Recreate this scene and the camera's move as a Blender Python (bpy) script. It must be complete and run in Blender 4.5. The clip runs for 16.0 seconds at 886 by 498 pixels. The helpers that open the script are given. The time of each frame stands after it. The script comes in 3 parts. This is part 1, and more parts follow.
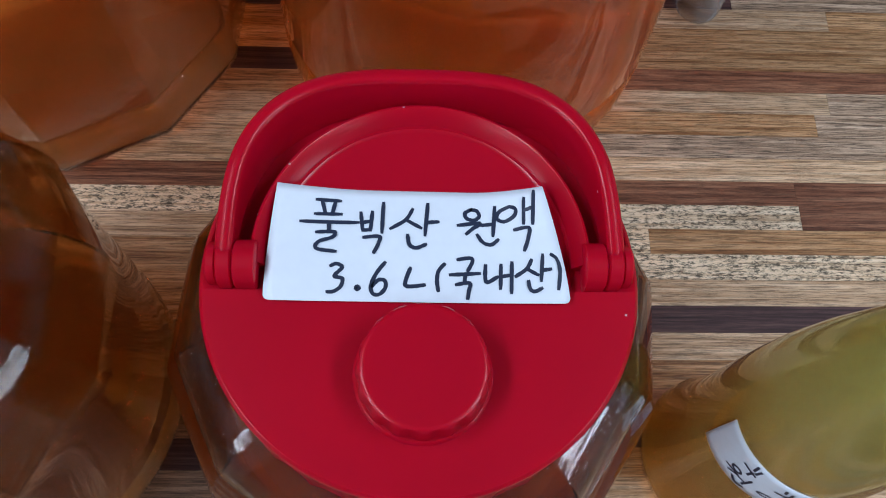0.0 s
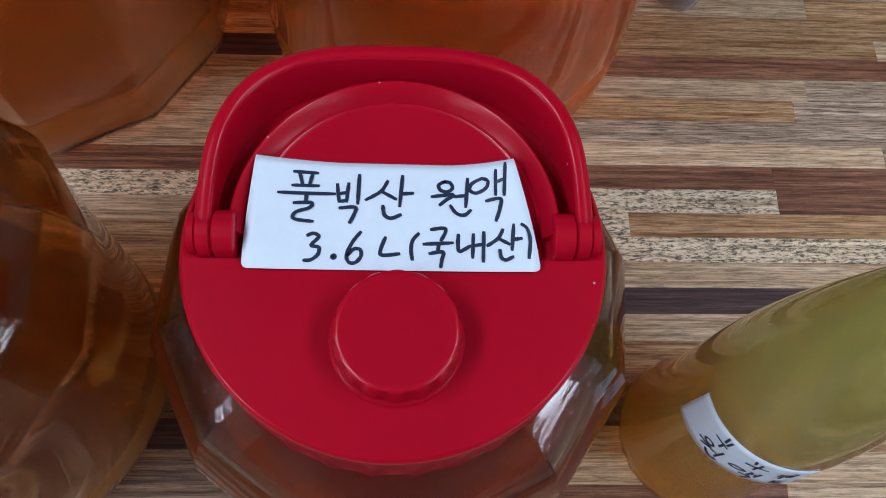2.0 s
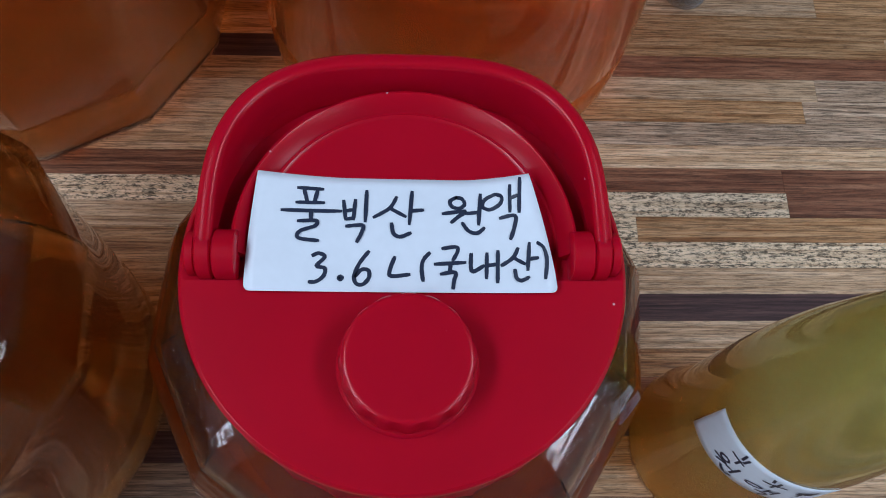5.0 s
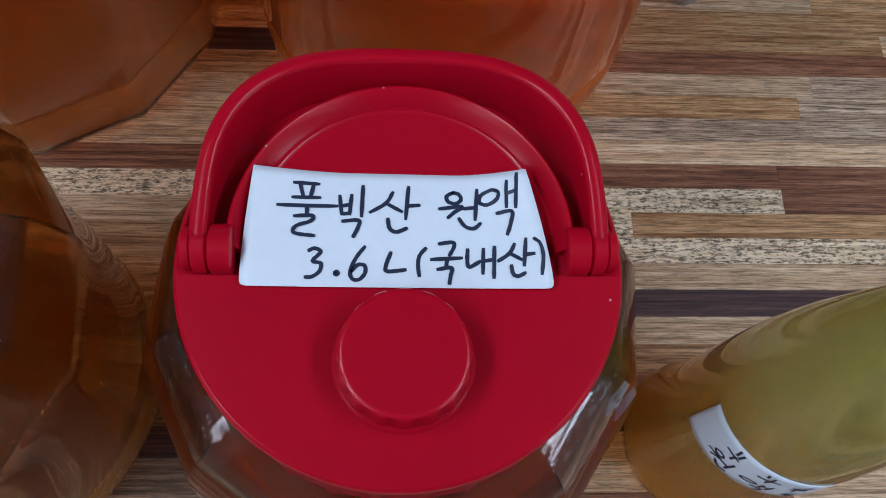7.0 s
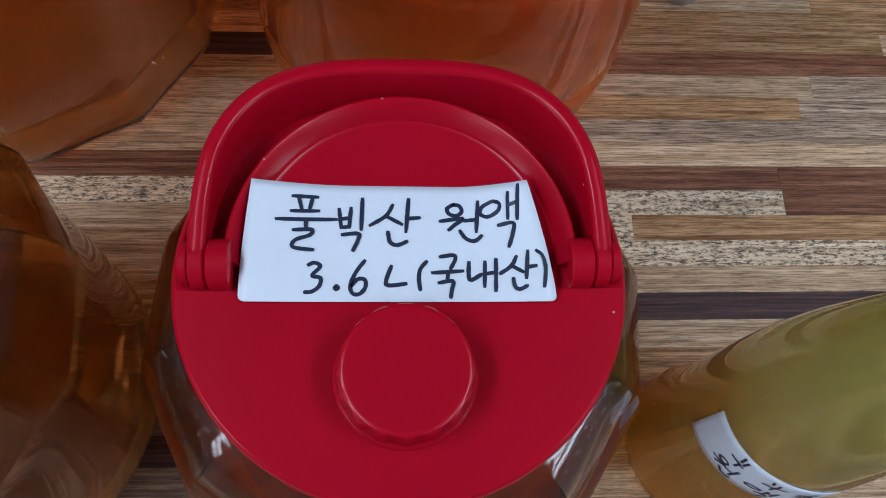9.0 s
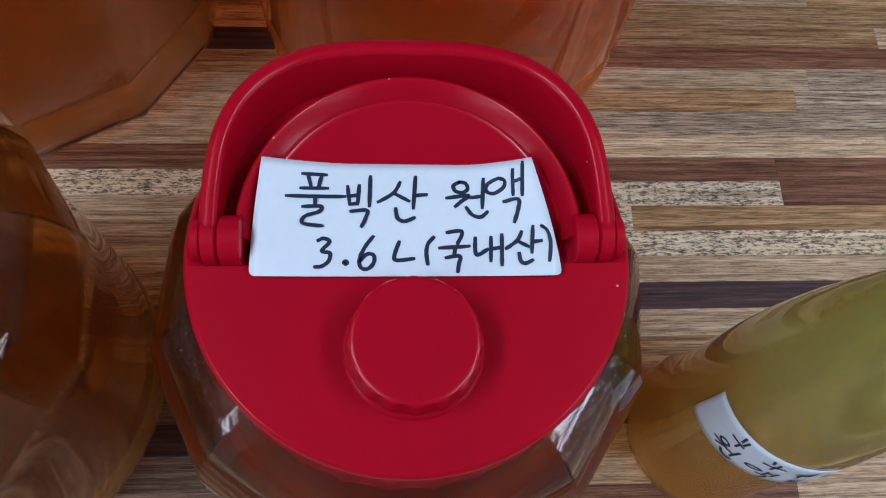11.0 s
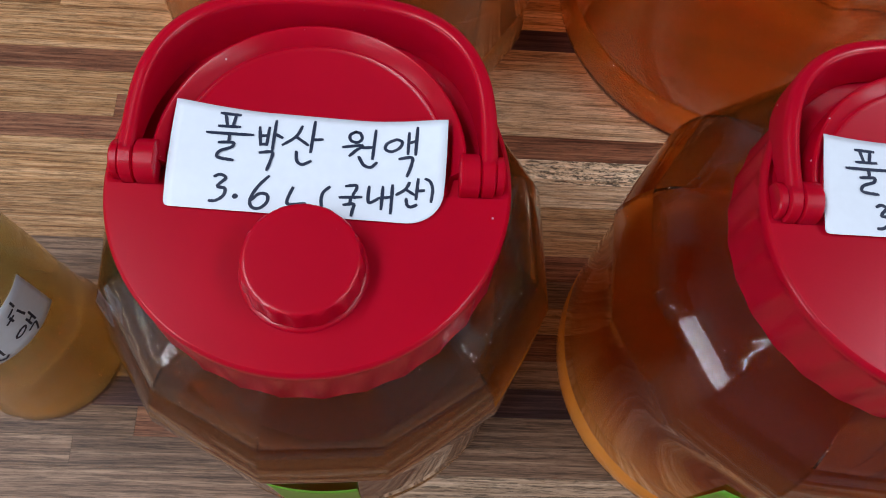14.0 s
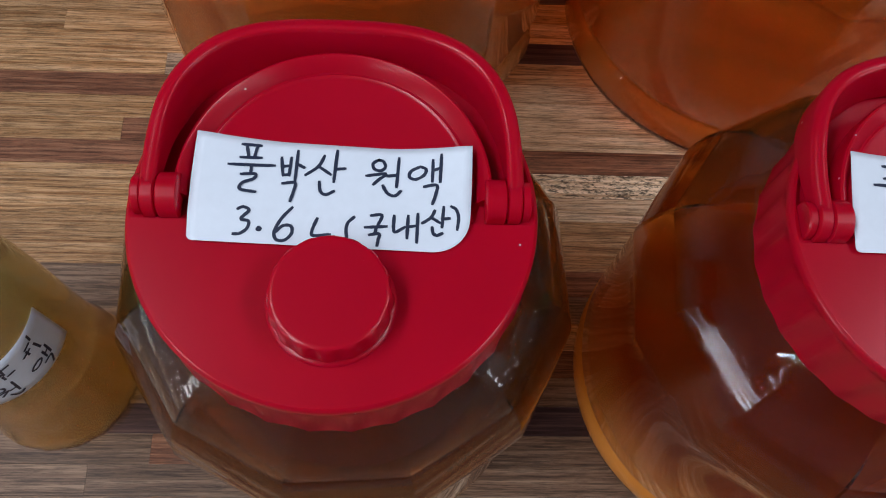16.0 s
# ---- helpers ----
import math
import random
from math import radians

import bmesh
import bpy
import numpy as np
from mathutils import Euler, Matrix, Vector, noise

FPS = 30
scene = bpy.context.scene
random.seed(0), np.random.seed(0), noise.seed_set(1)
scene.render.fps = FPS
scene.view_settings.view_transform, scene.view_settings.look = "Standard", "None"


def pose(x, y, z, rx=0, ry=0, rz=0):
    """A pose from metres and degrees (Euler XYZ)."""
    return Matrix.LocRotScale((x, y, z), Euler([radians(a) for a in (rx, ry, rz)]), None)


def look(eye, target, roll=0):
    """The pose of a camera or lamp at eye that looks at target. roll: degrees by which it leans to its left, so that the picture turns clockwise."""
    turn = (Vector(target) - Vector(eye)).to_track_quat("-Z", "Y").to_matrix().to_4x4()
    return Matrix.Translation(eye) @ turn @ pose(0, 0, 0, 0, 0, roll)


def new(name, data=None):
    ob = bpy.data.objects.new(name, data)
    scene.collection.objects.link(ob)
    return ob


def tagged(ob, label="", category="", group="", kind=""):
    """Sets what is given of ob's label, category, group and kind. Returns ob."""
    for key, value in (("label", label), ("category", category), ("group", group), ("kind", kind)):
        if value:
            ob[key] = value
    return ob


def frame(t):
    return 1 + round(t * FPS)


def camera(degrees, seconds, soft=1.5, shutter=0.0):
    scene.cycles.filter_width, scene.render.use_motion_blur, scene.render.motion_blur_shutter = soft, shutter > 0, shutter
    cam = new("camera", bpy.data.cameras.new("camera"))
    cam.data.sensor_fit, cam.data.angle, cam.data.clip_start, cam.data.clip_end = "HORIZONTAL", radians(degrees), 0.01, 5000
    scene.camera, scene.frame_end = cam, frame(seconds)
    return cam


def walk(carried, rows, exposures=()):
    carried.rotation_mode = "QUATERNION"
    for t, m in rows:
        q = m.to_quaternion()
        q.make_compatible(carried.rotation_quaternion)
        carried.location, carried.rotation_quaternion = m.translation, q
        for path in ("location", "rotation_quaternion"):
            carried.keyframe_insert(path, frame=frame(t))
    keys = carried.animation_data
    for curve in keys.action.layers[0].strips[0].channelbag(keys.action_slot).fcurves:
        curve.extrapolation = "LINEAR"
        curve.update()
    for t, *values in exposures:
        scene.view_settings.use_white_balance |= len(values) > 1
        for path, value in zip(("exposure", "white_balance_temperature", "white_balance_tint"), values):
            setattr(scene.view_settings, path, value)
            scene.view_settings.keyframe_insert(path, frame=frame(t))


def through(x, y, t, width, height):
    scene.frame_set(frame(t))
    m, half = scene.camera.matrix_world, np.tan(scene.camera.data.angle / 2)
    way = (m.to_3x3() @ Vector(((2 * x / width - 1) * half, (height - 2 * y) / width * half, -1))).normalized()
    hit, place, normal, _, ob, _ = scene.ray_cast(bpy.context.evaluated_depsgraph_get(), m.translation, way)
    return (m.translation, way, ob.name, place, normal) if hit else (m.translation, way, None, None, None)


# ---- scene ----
cam = camera(56.00, 16.0, soft=1.0, shutter=0.4)
# seconds, eye, target, roll
PATH = [
    (0, (-0.0047, -0.0780, 0.4253), (0.0047, -0.0058, 0.2390), 7.49),
    (0.5, (-0.0055, -0.0822, 0.4260), (0.0040, -0.0099, 0.2397), 7.62),
    (1, (-0.0084, -0.0837, 0.4267), (0.0013, -0.0118, 0.2403), 7.95),
    (1.5, (-0.0007, -0.0848, 0.4263), (0.0100, -0.0134, 0.2398), 8.65),
    (2, (0.0000, -0.0871, 0.4292), (0.0113, -0.0158, 0.2427), 8.91),
    (2.5, (0.0000, -0.0831, 0.4275), (0.0117, -0.0117, 0.2411), 9.06),
    (3, (-0.0001, -0.0797, 0.4254), (0.0119, -0.0083, 0.2390), 9.22),
    (3.5, (0.0009, -0.0782, 0.4238), (0.0131, -0.0072, 0.2372), 9.38),
    (4, (-0.0007, -0.0763, 0.4215), (0.0114, -0.0058, 0.2347), 9.38),
    (6.5, (-0.0048, -0.0769, 0.4211), (0.0086, -0.0081, 0.2338), 10.67),
    (7, (-0.0042, -0.0763, 0.4208), (0.0095, -0.0077, 0.2334), 10.99),
    (7.5, (-0.0008, -0.0752, 0.4203), (0.0131, -0.0067, 0.2329), 10.95),
    (8, (-0.0009, -0.0731, 0.4201), (0.0131, -0.0045, 0.2327), 10.88),
    (8.5, (-0.0023, -0.0716, 0.4181), (0.0117, -0.0032, 0.2307), 10.75),
    (9, (-0.0046, -0.0716, 0.4197), (0.0094, -0.0036, 0.2321), 10.77),
    (11.3, (-0.0089, -0.0847, 0.4213), (0.0059, -0.0155, 0.2342), 10.90),
    (11.5, (-0.0203, -0.0911, 0.4247), (-0.0060, -0.0224, 0.2375), 10.75),
    (12, (-0.0479, -0.0991, 0.4331), (-0.0374, -0.0316, 0.2451), 8.78),
    (12.5, (-0.0873, -0.1123, 0.4410), (-0.0777, -0.0416, 0.2542), 8.28),
    (13, (-0.1242, -0.1185, 0.4470), (-0.1148, -0.0467, 0.2606), 8.88),
    (13.5, (-0.1552, -0.1124, 0.4415), (-0.1460, -0.0402, 0.2552), 9.16),
    (14, (-0.1672, -0.1094, 0.4397), (-0.1573, -0.0363, 0.2537), 9.55),
    (14.5, (-0.1713, -0.1073, 0.4380), (-0.1611, -0.0338, 0.2523), 9.47),
    (15, (-0.1791, -0.1073, 0.4390), (-0.1688, -0.0334, 0.2534), 9.12),
    (15.5, (-0.1787, -0.1068, 0.4410), (-0.1683, -0.0325, 0.2556), 8.81),
    (16, (-0.1760, -0.1024, 0.4386), (-0.1654, -0.0279, 0.2533), 8.61),
]
EXPOSURES = [(0.0, -0.50, 5850, 13), (4.0, -0.67, 5800, 13), (9.0, -0.74, 5800, 13), (11.3, -0.64, 5800, 13), (12.5, -0.36, 6400, 15),
             (13.5, -0.40, 6400, 16), (15.0, -0.58, 6400, 16), (16.0, -0.70, 6400, 16)]
walk(cam, [(t, look(e, g, r)) for t, e, g, r in PATH], EXPOSURES)

# ---- world and lamps ----
world = bpy.data.worlds.new("room_air")
scene.world = world
world.use_nodes = True
world.node_tree.nodes["Background"].inputs[0].default_value = (0.9, 0.95, 1.0, 1)
world.node_tree.nodes["Background"].inputs[1].default_value = 0.05

# two-tube ceiling fittings, the pair at y -1.35 unseen and added for glints: x, y, watts of a tube
LAMPS = [(-0.95, -0.20, 17.0), (1.00, -0.20, 13.0), (-1.35, -1.35, 7.0), (1.35, -1.35, 4.5)]
for lx, ly, watts in LAMPS:
    for side in (-0.08, 0.08):
        data = bpy.data.lights.new("overhead_light", "AREA")
        data.shape, data.size, data.size_y, data.energy, data.color = "RECTANGLE", 0.032, 1.2, watts, (0.84, 0.93, 1.0)
        new("overhead_light", data).matrix_world = pose(lx + side, ly, 1.55)
# strip lights added in each unseen side window for streaks on glass: x, watts of a strip
for wx, watts in ((-2.19, 8.0), (2.19, 7.0)):
    for wz in (0.39, 0.63):
        data = bpy.data.lights.new("glass_streak_light", "AREA")
        data.shape, data.size, data.size_y, data.energy, data.color = "RECTANGLE", 0.9, 0.15, watts, (0.86, 0.94, 1.0)
        new("glass_streak_light", data).matrix_world = look((wx, -1.15, wz), (0.0, -1.15, wz))


# ---- materials ----
def material(name, rough=0.5, metal=0.0):
    m = bpy.data.materials.new(name)
    m.use_nodes = True
    b = m.node_tree.nodes["Principled BSDF"]
    b.inputs["Roughness"].default_value = rough
    b.inputs["Metallic"].default_value = metal
    return m, m.node_tree, b


def node(tree, kind, **sets):
    n = tree.nodes.new(kind)
    for key, value in sets.items():
        n.inputs[key.replace("_", " ")].default_value = value
    return n


def ramp(tree, fac, stops):
    r = tree.nodes.new("ShaderNodeValToRGB")
    els = r.color_ramp.elements
    while len(els) < len(stops):
        els.new(0.5)
    for e, (p, c) in zip(els, stops):
        e.position, e.color = p, (*c, 1)
    tree.links.new(fac, r.inputs[0])
    return r


def mapped(tree, scale, out="Object", spin=False):
    tc, mp = tree.nodes.new("ShaderNodeTexCoord"), tree.nodes.new("ShaderNodeMapping")
    mp.inputs["Scale"].default_value = scale
    tree.links.new(tc.outputs[out], mp.inputs["Vector"])
    if spin:
        oi = tree.nodes.new("ShaderNodeObjectInfo")
        ml = tree.nodes.new("ShaderNodeMath")
        ml.operation = "MULTIPLY"
        ml.inputs[1].default_value = 37.0
        tree.links.new(oi.outputs["Random"], ml.inputs[0])
        tree.links.new(ml.outputs[0], mp.inputs["Location"])
    return mp.outputs[0]


def wood(name, dark, mid, light, fleck=0.5, pore=(60, 1250, 200)):
    """Oiled hardwood stave: long grain, short dark pores, a shift of tone from stave to stave."""
    m, t, b = material(name, 0.50)
    b.inputs["Specular IOR Level"].default_value = 0.24
    grain = node(t, "ShaderNodeTexNoise", Scale=1.0, Detail=8.0, Roughness=0.72)
    t.links.new(mapped(t, (11, 420, 80), spin=True), grain.inputs["Vector"])
    base = ramp(t, grain.outputs[0], [(0.37, dark), (0.5, mid), (0.63, light)])
    pores = node(t, "ShaderNodeTexNoise", Scale=1.0, Detail=4.0, Roughness=0.8)
    t.links.new(mapped(t, pore, spin=True), pores.inputs["Vector"])
    pr = ramp(t, pores.outputs[0], [(0.42, (1 - fleck,) * 3), (0.53, (1, 1, 1))])
    mul = t.nodes.new("ShaderNodeMix")
    mul.data_type, mul.blend_type = "RGBA", "MULTIPLY"
    mul.inputs[0].default_value = 1.0
    t.links.new(base.outputs[0], mul.inputs[6])
    t.links.new(pr.outputs[0], mul.inputs[7])
    oi = t.nodes.new("ShaderNodeObjectInfo")
    var = t.nodes.new("ShaderNodeMapRange")
    var.inputs[3].default_value, var.inputs[4].default_value = 0.84, 1.12
    t.links.new(oi.outputs["Random"], var.inputs[0])
    hs = t.nodes.new("ShaderNodeHueSaturation")
    t.links.new(var.outputs[0], hs.inputs["Value"])
    hs.inputs["Saturation"].default_value = 1.16
    t.links.new(mul.outputs[2], hs.inputs["Color"])
    t.links.new(hs.outputs[0], b.inputs["Base Color"])
    bump = node(t, "ShaderNodeBump", Strength=0.15, Distance=0.0004)
    t.links.new(pores.outputs[0], bump.inputs["Height"])
    t.links.new(bump.outputs[0], b.inputs["Normal"])
    return m


WOODS = {
    "l": wood("pale_acacia", (0.36, 0.225, 0.135), (0.60, 0.425, 0.285), (0.78, 0.60, 0.43), 0.55),
    "s": wood("flecked_pale_acacia", (0.40, 0.28, 0.185), (0.68, 0.54, 0.39), (0.80, 0.67, 0.51), 0.85, (230, 820, 200)),
    "m": wood("tan_acacia", (0.24, 0.12, 0.062), (0.44, 0.265, 0.150), (0.62, 0.41, 0.255), 0.55),
    "r": wood("reddish_acacia", (0.11, 0.046, 0.029), (0.22, 0.105, 0.068), (0.35, 0.19, 0.125), 0.5),
    # brown stave with the front-left shade put into its tone
    "b": wood("shaded_brown_acacia", (0.11, 0.068, 0.047), (0.205, 0.132, 0.093), (0.32, 0.22, 0.158), 0.5),
    "d": wood("dark_acacia", (0.035, 0.018, 0.018), (0.075, 0.04, 0.038), (0.13, 0.075, 0.068), 0.3),
    "g": wood("greyish_acacia", (0.22, 0.15, 0.105), (0.42, 0.305, 0.22), (0.63, 0.485, 0.365), 0.7),
}


def plain(name, color, rough=0.5, grain=0.06, scale=60.0, bump=0.0, coat=0.0):
    m, t, b = material(name, rough)
    n = node(t, "ShaderNodeTexNoise", Scale=scale, Detail=4.0)
    t.links.new(mapped(t, (1, 1, 1)), n.inputs["Vector"])
    lo, hi = [c * (1 - grain) for c in color], [min(1, c * (1 + grain)) for c in color]
    t.links.new(ramp(t, n.outputs[0], [(0.3, lo), (0.7, hi)]).outputs[0], b.inputs["Base Color"])
    b.inputs["Coat Weight"].default_value = coat
    if bump:
        bp = node(t, "ShaderNodeBump", Strength=bump, Distance=0.0003)
        t.links.new(n.outputs[0], bp.inputs["Height"])
        t.links.new(bp.outputs[0], b.inputs["Normal"])
    return m


def add_dust(m):
    """Sparse pale specks lying on a surface."""
    t, b = m.node_tree, m.node_tree.nodes["Principled BSDF"]
    old = b.inputs["Base Color"].links[0].from_socket
    cells = node(t, "ShaderNodeTexVoronoi", Scale=85.0)
    t.links.new(mapped(t, (1, 1, 1)), cells.inputs["Vector"])
    spot = ramp(t, cells.outputs["Distance"], [(0.022, (1, 1, 1)), (0.034, (0, 0, 0))])
    mix = t.nodes.new("ShaderNodeMix")
    mix.data_type = "RGBA"
    mix.inputs[7].default_value = (0.55, 0.40, 0.40, 1)
    t.links.new(spot.outputs[0], mix.inputs[0])
    t.links.new(old, mix.inputs[6])
    t.links.new(mix.outputs[2], b.inputs["Base Color"])


RED = plain("red_polypropylene", (0.38, 0.0016, 0.0140), 0.25, 0.05, 25.0, 0.03)
RED.node_tree.nodes["Principled BSDF"].inputs["Specular IOR Level"].default_value = 0.25
RED.node_tree.nodes["Principled BSDF"].inputs["Subsurface Weight"].default_value = 0.5
RED.node_tree.nodes["Principled BSDF"].inputs["Subsurface Radius"].default_value = (1.0, 0.15, 0.2)
RED.node_tree.nodes["Principled BSDF"].inputs["Subsurface Scale"].default_value = 0.005
add_dust(RED)
PAPER = plain("white_sticker_paper", (0.65, 0.71, 0.785), 0.55, 0.02, 300.0)
INK = plain("black_marker_ink", (0.010, 0.018, 0.045), 0.45)
GREEN = plain("green_printed_label", (0.10, 0.27, 0.02), 0.4)
WALL = plain("painted_wall", (0.42, 0.41, 0.40), 0.8, 0.04, 8.0)
# unseen south wall, darkened to stand in for a person blocking the light
SHADE_WALL = plain("shade_side_wall", (0.13, 0.13, 0.135), 0.8, 0.04, 8.0)
# ceiling darkened in place of what blocks the lids' reflection overhead
CEIL = plain("dimmed_ceiling", (0.24, 0.24, 0.25), 0.9, 0.03, 8.0)
FLOOR = plain("grey_floor", (0.25, 0.24, 0.22), 0.5, 0.1, 6.0)


def clear(name, color, ior, rough=0.0, cloud=0.0, through=0.0, wave=0.0, low_tone=None, low_top=0.13, low_cloud=0.2):
    """Glass or a liquid; cloud is the share of it that scatters, through the share that light passes unbent."""
    m, t, b = material(name, rough)
    b.inputs["IOR"].default_value = ior
    b.inputs["Transmission Weight"].default_value = 1.0 - cloud
    n = node(t, "ShaderNodeTexNoise", Scale=9.0, Detail=2.0)
    t.links.new(mapped(t, (1, 1, 0.5)), n.inputs["Vector"])
    clarity = t.nodes.new("ShaderNodeMapRange")
    clarity.inputs[3].default_value, clarity.inputs[4].default_value = 1.0 - low_cloud, 1.0 - cloud
    lo, hi = [c * (1 - 0.4 * cloud) for c in color], [min(1, c * (1 + 0.4 * cloud)) for c in color]
    tint = ramp(t, n.outputs[0], [(0.3, lo), (0.7, hi)])
    if low_tone:  # tints and clouds the lower part; in the jars this paints transmitted glow
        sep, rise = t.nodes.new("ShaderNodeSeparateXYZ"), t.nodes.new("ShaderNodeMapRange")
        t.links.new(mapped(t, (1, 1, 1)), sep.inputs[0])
        rise.inputs[1].default_value, rise.inputs[2].default_value = 0.03, low_top
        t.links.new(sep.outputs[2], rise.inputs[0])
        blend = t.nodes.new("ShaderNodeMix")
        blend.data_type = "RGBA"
        blend.inputs[6].default_value = (*low_tone, 1)
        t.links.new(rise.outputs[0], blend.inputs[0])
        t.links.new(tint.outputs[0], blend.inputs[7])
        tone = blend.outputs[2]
        clarity.inputs[1].default_value, clarity.inputs[2].default_value = 0.02, low_top * 0.9
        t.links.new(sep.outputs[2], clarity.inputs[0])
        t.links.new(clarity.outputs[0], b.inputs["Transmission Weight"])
    else:
        tone = tint.outputs[0]
    t.links.new(tone, b.inputs["Base Color"])
    if wave:
        ripple = node(t, "ShaderNodeTexNoise", Scale=38.0, Detail=1.0)
        t.links.new(mapped(t, (1, 1, 0.45)), ripple.inputs["Vector"])
        bp = node(t, "ShaderNodeBump", Strength=wave, Distance=0.002)
        t.links.new(ripple.outputs[0], bp.inputs["Height"])
        t.links.new(bp.outputs[0], b.inputs["Normal"])
    if through:
        tr, mix = t.nodes.new("ShaderNodeBsdfTransparent"), node(t, "ShaderNodeMixShader", Fac=through)
        t.links.new(tone, tr.inputs[0])
        t.links.new(b.outputs[0], mix.inputs[1])
        t.links.new(tr.outputs[0], mix.inputs[2])
        t.links.new(mix.outputs[0], t.nodes["Material Output"].inputs["Surface"])
    return m


GLASS = clear("soda_lime_glass", (0.975, 0.99, 0.975), 1.48, through=0.04, wave=0.013)
# the jars' brighter lower tones put an orange glow into the liquid's colour
BROWN = clear("brown_extract", (0.56, 0.27, 0.085), 1.34, 0.0, 0.010, 0.18, low_tone=(0.84, 0.42, 0.13), low_top=0.11, low_cloud=0.22)
AMBER = clear("amber_extract", (0.46, 0.14, 0.025), 1.34, 0.0, 0.008, 0.12, low_tone=(0.98, 0.40, 0.06), low_top=0.115, low_cloud=0.55)
ORANGE = clear("orange_extract", (0.82, 0.28, 0.05), 1.34, 0.0, 0.10, 0.35, low_tone=(0.97, 0.36, 0.06), low_top=0.17, low_cloud=0.26)
RUST = clear("rust_extract", (0.87, 0.31, 0.05), 1.34, 0.0, 0.12, 0.30, low_tone=(0.88, 0.44, 0.14), low_top=0.17, low_cloud=0.22)
YELLOW = clear("yellow_extract", (0.62, 0.58, 0.20), 1.34, 0.0, 0.26, 0.3, low_tone=(0.82, 0.46, 0.09), low_top=0.15, low_cloud=0.3)
HONEY = clear("honey_extract", (0.76, 0.68, 0.36), 1.34, 0.0, 0.18, 0.4, low_tone=(0.86, 0.56, 0.20), low_top=0.09, low_cloud=0.25)


VIAL = clear("hazy_clear_plastic", (0.90, 0.93, 0.96), 1.4, 0.08, 0.4, 0.5)


# ---- building helpers ----
def part(name, bm, mat, parent=None, label="", smooth=True):
    me = bpy.data.meshes.new(name)
    bm.to_mesh(me)
    bm.free()
    me.materials.append(mat)
    if smooth:
        me.shade_smooth()
    ob = new(name, me)
    if parent is not None:
        ob.parent = parent
    if label:
        tagged(ob, label)
    return ob


def box(bm, x0, x1, y0, y1, z0, z1):
    m = Matrix.LocRotScale(((x0 + x1) / 2, (y0 + y1) / 2, (z0 + z1) / 2), None, (x1 - x0, y1 - y0, z1 - z0))
    return bmesh.ops.create_cube(bm, size=1.0, matrix=m)["verts"]


def structure(name, x0, x1, y0, y1, z0, z1, mat, label):
    bm = bmesh.new()
    box(bm, x0, x1, y0, y1, z0, z1)
    return tagged(part(name, bm, mat, smooth=False), label, kind="structure")


def lathe(bm, profile, radius=lambda a, r, f: r, steps=96, close=True, start=0.0):
    """Turns rows of (r, z, facet) round the z axis; radius() may shape the ring."""
    rings = []
    for r, z, f in profile:
        rings.append([bm.verts.new((radius(a, r, f) * math.cos(a), radius(a, r, f) * math.sin(a), z))
                      for a in (start + 2 * math.pi * k / steps for k in range(steps))])
    for lo, hi in zip(rings, rings[1:]):
        for k in range(steps):
            bm.faces.new((lo[k], lo[(k + 1) % steps], hi[(k + 1) % steps], hi[k]))
    if close:
        bm.faces.new(rings[0][::-1])
        bm.faces.new(rings[-1])
    return rings


def faceted(sides, turn):
    """Ring shape that runs from a circle (f = 0) to a polygon with its corners at the given radius (f = 1)."""
    step = 2 * math.pi / sides

    def radius(a, r, f):
        off = (a - math.radians(turn)) % step - step / 2
        return r * ((1 - f) + f * math.cos(step / 2) / math.cos(off))
    return radius


def sharpen(ob, degrees=28):
    ob.data.set_sharp_from_angle(angle=math.radians(degrees))


# ---- room ----
structure("floor", -2.2, 2.2, -2.0, 2.2, -0.80, -0.75, FLOOR, "plain grey floor of the room")
structure("ceiling", -2.2, 2.2, -2.0, 2.2, 1.62, 1.67, CEIL, "plain unseen ceiling, darkened so the lids reflect less")
structure("wall_north", -2.2, 2.2, 2.2, 2.3, -0.75, 1.62, WALL, "plain painted wall")
structure("wall_south", -2.2, 2.2, -2.1, -2.0, -0.75, 1.62, SHADE_WALL, "plain unseen wall, darkened in place of a bystander's shade")
# side walls, each with an opening for an added, unseen window


def window_wall(name, x0, x1, window):
    bm = bmesh.new()
    box(bm, x0, x1, -2.0, -1.65, -0.75, 1.62)
    box(bm, x0, x1, -0.65, 2.2, -0.75, 1.62)
    box(bm, x0, x1, -1.65, -0.65, -0.75, 0.26)
    box(bm, x0, x1, -1.65, -0.65, 0.76, 1.62)
    tagged(part(name, bm, WALL, smooth=False), "plain painted wall with an opening for the added low wide window", kind="structure")
    xm = (x0 + x1) / 2
    frame_ob = tagged(new(window), "unseen low wide window of two sashes, added to hold streak lights", kind="structure")
    for y0, y1, z0, z1 in ((-1.65, -1.61, 0.26, 0.76), (-0.69, -0.65, 0.26, 0.76), (-1.61, -0.69, 0.26, 0.30), (-1.61, -0.69, 0.72, 0.76), (-1.61, -0.69, 0.48, 0.54)):
        bm = bmesh.new()
        box(bm, xm - 0.02, xm + 0.02, y0, y1, z0, z1)
        part("window_frame", bm, PAPER, frame_ob, smooth=False)


window_wall("wall_east", 2.2, 2.3, "added_window_1")
window_wall("wall_west", -2.3, -2.2, "added_window_2")

# ---- table ----
table = tagged(new("table"), "butcher-block table of mixed brown acacia staves", "table")
bm = bmesh.new()
box(bm, -0.80, 0.80, -0.30, 0.58, -0.040, -0.004)
part("tabletop_core", bm, WOODS["d"], table, smooth=False)
